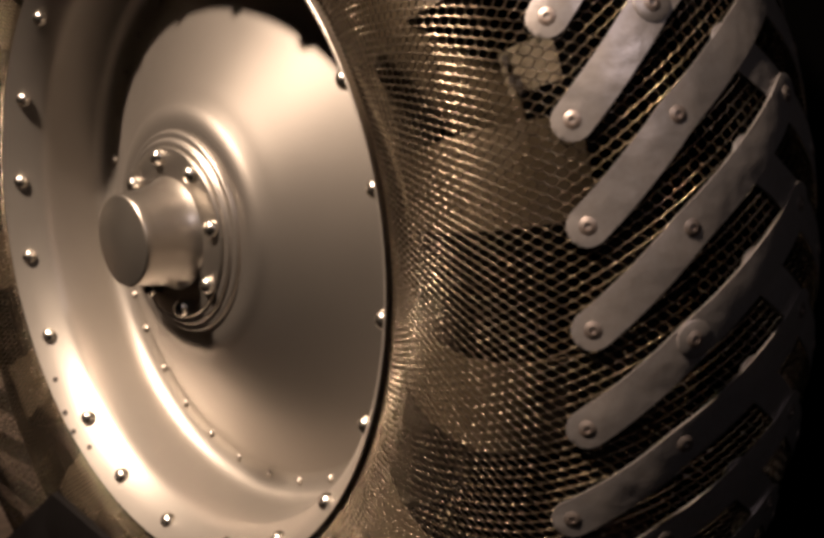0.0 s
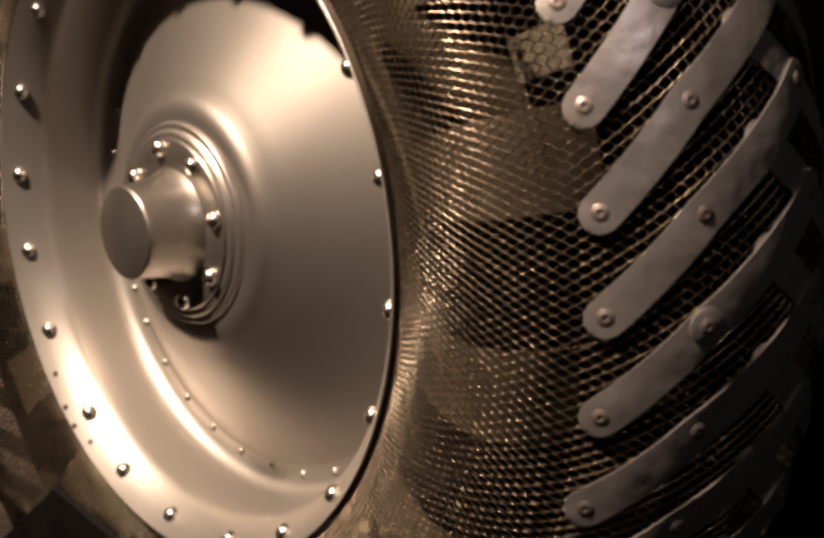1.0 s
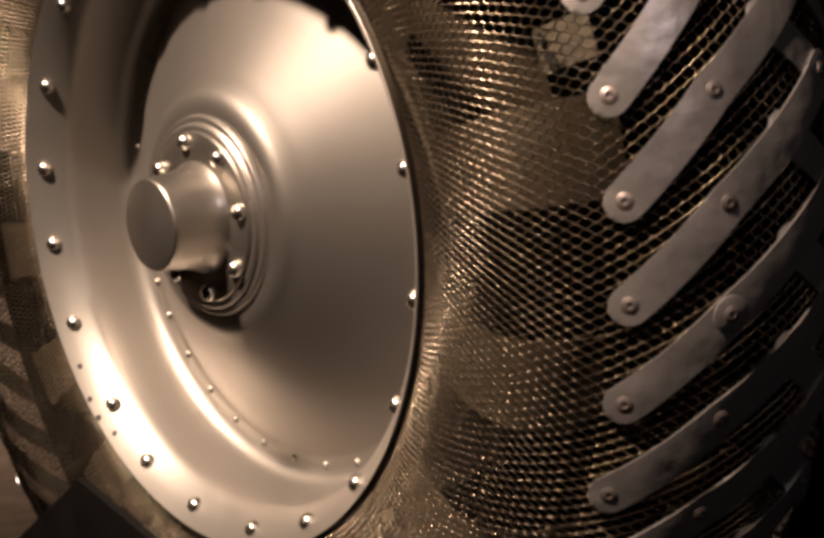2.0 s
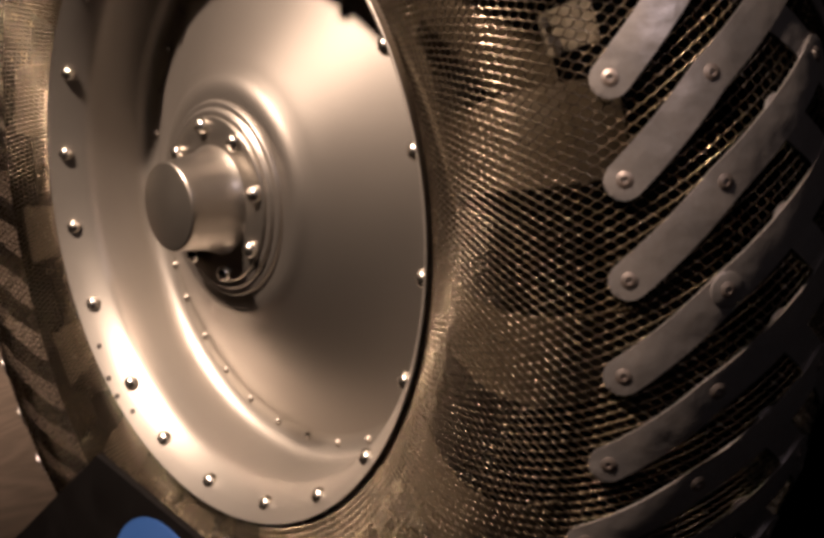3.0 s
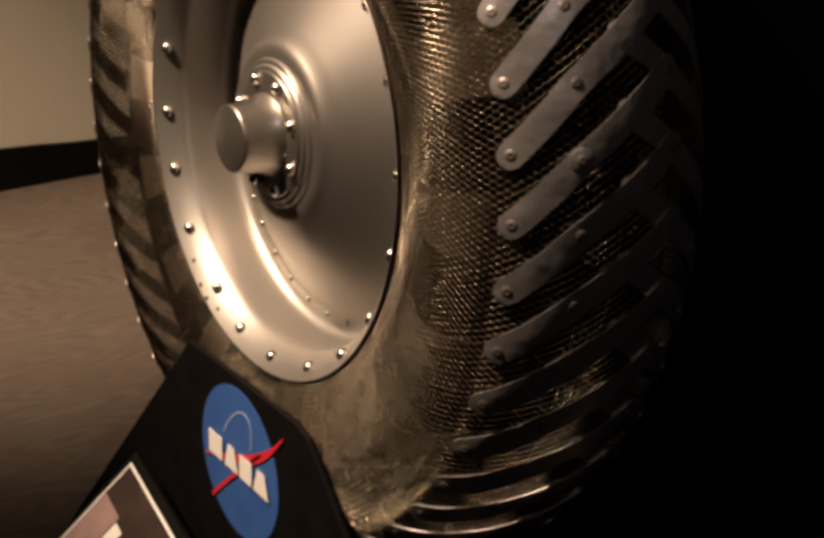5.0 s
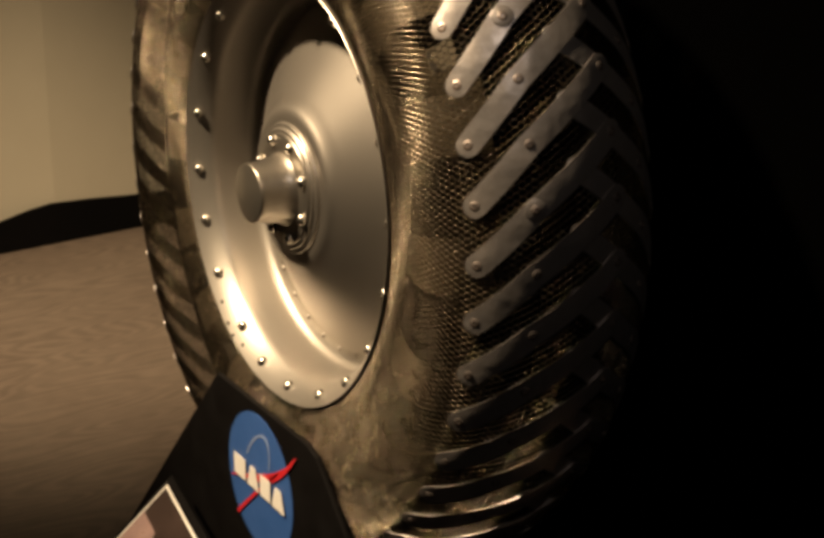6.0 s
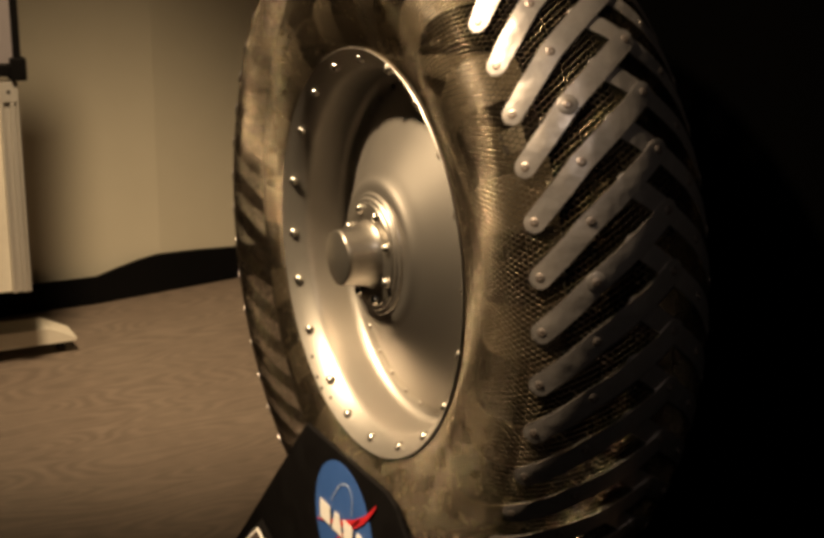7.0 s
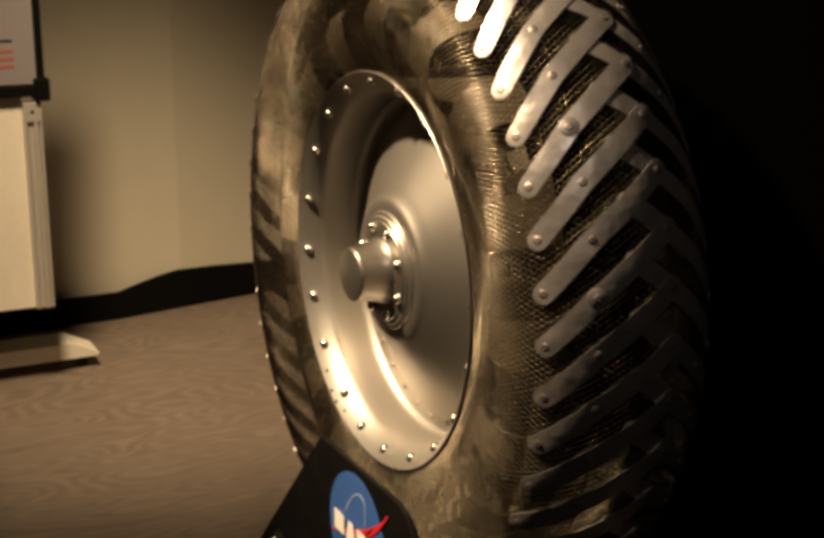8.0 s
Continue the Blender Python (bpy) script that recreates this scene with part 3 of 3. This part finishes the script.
orbit = [(EX - 0.008 + 0.030 * math.cos(a) * 0.9 + 0.02 * math.sin(a), EZ + 0.010 + 0.052 * math.sin(a) * 0.9) for a in np.linspace(0.3, 2.9, 22)]
ribbon("orbit_line", orbit, [0.0008] * 22, EY - 0.0008, GREY_LINE)
# swoosh: lower blade and upper blade that meet at the tip
tip, start = (0.110, 0.1655), (-0.045, 0.083)
blade = [(start[0] + (tip[0] - start[0]) * t, start[1] + (0.165 - 0.083) * t ** 2.2 + 0.018 * math.sin(math.pi * t) * (1 - t)) for t in np.linspace(0, 1, 16)]
ribbon("swoosh", blade, [0.0008 + 0.0068 * math.sin(math.pi * min(1, t * 1.02)) ** 1.2 * t ** 0.8 for t in np.linspace(0, 1, 16)], EY - 0.0016, RED)
blade2 = [(-0.030 + 0.100 * t, 0.043 + 0.088 * t ** 0.95) for t in np.linspace(0, 1, 12)]
ribbon("swoosh", blade2, [0.0022 * (1 - 0.3 * t) for t in np.linspace(0, 1, 12)], EY - 0.0016, RED)
for x0, x1, lean in ((-0.034, -0.006, 0), (-0.001, 0.026, 1), (0.030, 0.054, 0), (0.057, 0.086, 1)):
    inset = (x1 - x0) * 0.28 if lean else 0.0
    flat("white_block", [(x0, 0.0905), (x1, 0.0905), (x1 - inset, 0.1145), (x0 + inset, 0.1145)], EY - 0.0024, WHITE, "plain white block")

# ---- sloping picture board in front of the stand ----
AL, SL = radians(-8.5), radians(43.5)
U = Vector((math.cos(AL), math.sin(AL), 0))
V = Vector((math.sin(AL) * math.cos(SL), -math.cos(AL) * math.cos(SL), -math.sin(SL)))
N = U.cross(V) * -1 if U.cross(V).z < 0 else U.cross(V)
CORNER = Vector((-0.1545, -0.077, 0.0285))
board = new("picture_board")
board.location = (CORNER.x + 0.13, CORNER.y - 0.1, FLOOR)
tagged(board, "black sloping information board with a white-framed picture", "sign")
FRAME_M = Matrix.Translation(-board.location) @ Matrix.Translation(CORNER) @ Matrix((U, V, N)).transposed().to_4x4()


def board_part(name, u0, v0, u1, v1, n0, n1, mat, label="", bevel=0.0):
    ob = part(name, box(bmesh.new(), u0, v0, n0, u1, v1, n1, bevel), mat, board, label)
    ob.matrix_basis = FRAME_M
    return ob


board_part("board", -0.010, -0.010, 0.27, 0.215, -0.012, 0.0, BLACK, "black board", 0.001)
for u0, v0, u1, v1 in ((0, 0, 0.25, 0.0032), (0, 0.1968, 0.25, 0.2), (0, 0.0034, 0.0032, 0.1966), (0.2468, 0.0034, 0.25, 0.1966)):
    board_part("white_border", u0, v0, u1, v1, 0.0, 0.0008, WHITE)
board_part("picture", 0.0034, 0.0034, 0.2466, 0.1966, 0.0, 0.0005, PHOTO_DARK, "dark printed picture")
board_part("picture_patch", 0.004, 0.040, 0.06, 0.15, 0.0005, 0.0009, PHOTO_ROSE, "rosy patch of the picture")
board_part("picture_patch", 0.062, 0.045, 0.085, 0.09, 0.0005, 0.0009, WHITE, "pale patch of the picture")
# wedge that carries the board
cheek = bmesh.new()
a0 = CORNER + V * 0.0 - N * 0.014
a1 = CORNER + V * 0.20 - N * 0.014
pts = [(a0.y, a0.z), (a1.y, a1.z), (a1.y, FLOOR), (a0.y, FLOOR)]
vs0 = [cheek.verts.new((CORNER.x + 0.03, y, z)) for y, z in pts]
vs1 = [cheek.verts.new((CORNER.x + 0.22, y - 0.0, z)) for y, z in pts]
for p, q in zip(vs1, range(4)):
    p.co.y += 0.19 * math.tan(AL)
cheek.faces.new(vs0), cheek.faces.new(vs1)
for i in range(4):
    cheek.faces.new((vs0[i], vs0[(i + 1) % 4], vs1[(i + 1) % 4], vs1[i]))
wedge = part("wedge_support", cheek, BLACK, board)
wedge.matrix_basis = Matrix.Translation(-board.location)

# ---- mobile display panel by the wall ----
disp = new("display_stand")
DX = -1.62
disp.location = (DX, -0.3, FLOOR)
tagged(disp, "white mobile display stand with a black-framed notice and castors", "display stand")


def disp_part(name, bm, mat, label="", smooth=None, parent=None):
    ob = part(name, bm, mat, parent or disp, label, smooth)
    ob.matrix_basis = Matrix() if parent else pose(-DX, 0.3, -FLOOR)
    return ob


disp_part("panel", box(bmesh.new(), DX - 0.03, -0.80, -0.055, DX - 0.012, -0.097, 0.44, 0.001), STAND_WHITE, "plain white panel")
POST_TOP = 0.372
post = bmesh.new()
box(post, DX - 0.035, -0.0965, POST_TOP + 0.001, DX + 0.0005, -0.057, 0.416, 0.0006)
for y0, y1, x1 in ((-0.0965, -0.089, DX), (-0.0885, -0.0755, DX - 0.006), (-0.075, -0.066, DX), (-0.0655, -0.062, DX - 0.006), (-0.0615, -0.057, DX)):
    box(post, DX - 0.035, y0, -0.056, x1, y1, POST_TOP, 0.0006)
stem = disp_part("post", post, STAND_ALU, "grooved aluminium post with a plain head")
sv, sf = dome(0.0042, 0.0012, 12, 3, 0.0004)
screw = mesh_object("screw", sv, sf, RUBBER, stem, "small dark screw", 40)
screw.matrix_basis = pose(DX + 0.0005, -0.077, 0.395, 0, 0, 90)
head = disp_part("notice_board", box(bmesh.new(), DX - 0.03, -0.80, 0.455, DX - 0.006, -0.06, 0.98, 0.001), NOTICE, "pale grey notice with red and grey lines")
fr = bmesh.new()
box(fr, DX - 0.034, -0.80, 0.428, DX + 0.004, -0.062, 0.452, 0.002)
box(fr, DX - 0.034, -0.062, 0.452, DX + 0.004, -0.046, 0.98, 0.002)
disp_part("black_frame", fr, BLACK, "black frame of the notice")
disp_part("corner_clamp", box(bmesh.new(), DX - 0.04, -0.070, 0.418, DX + 0.010, -0.036, 0.468, 0.004), BLACK, "black corner clamp")
for z0, z1, mat in ((0.492, 0.500, FADED_RED), (0.508, 0.516, FADED_RED), (0.525, 0.532, FADED_RED), (0.548, 0.553, RUBBER)):
    disp_part("text_bar", box(bmesh.new(), DX - 0.006, -0.40, z0, DX - 0.0052, -0.108, z1), mat)
foot = bmesh.new()
prism_pts = [(-0.80, FLOOR + 0.03), (0.055, FLOOR + 0.03), (0.060, FLOOR + 0.036), (-0.005, FLOOR + 0.068), (-0.80, FLOOR + 0.068)]
lo = [foot.verts.new((DX - 0.20, y, z)) for y, z in prism_pts]
hi = [foot.verts.new((DX - 0.10, y, z)) for y, z in prism_pts]
foot.faces.new(lo), foot.faces.new(hi)
for i in range(5):
    foot.faces.new((lo[i], lo[(i + 1) % 5], hi[(i + 1) % 5], hi[i]))
disp_part("foot", foot, STAND_WHITE, "white tapered foot")
disp_part("upright", box(bmesh.new(), DX - 0.19, -0.60, FLOOR + 0.069, DX - 0.036, -0.56, -0.057), STAND_ALU)
for y in (0.028, -0.72):
    wv, wf = lathe([(0.0001, -0.009), (0.012, -0.009), (0.0145, -0.006), (0.0145, 0.006), (0.012, 0.009), (0.0001, 0.009)], 20)
    c = mesh_object("castor", wv, wf, RUBBER, disp, "small black castor wheel", 40)
    c.matrix_basis = pose(-DX, 0.3, -FLOOR) @ pose(DX - 0.145, y, FLOOR + 0.0145)
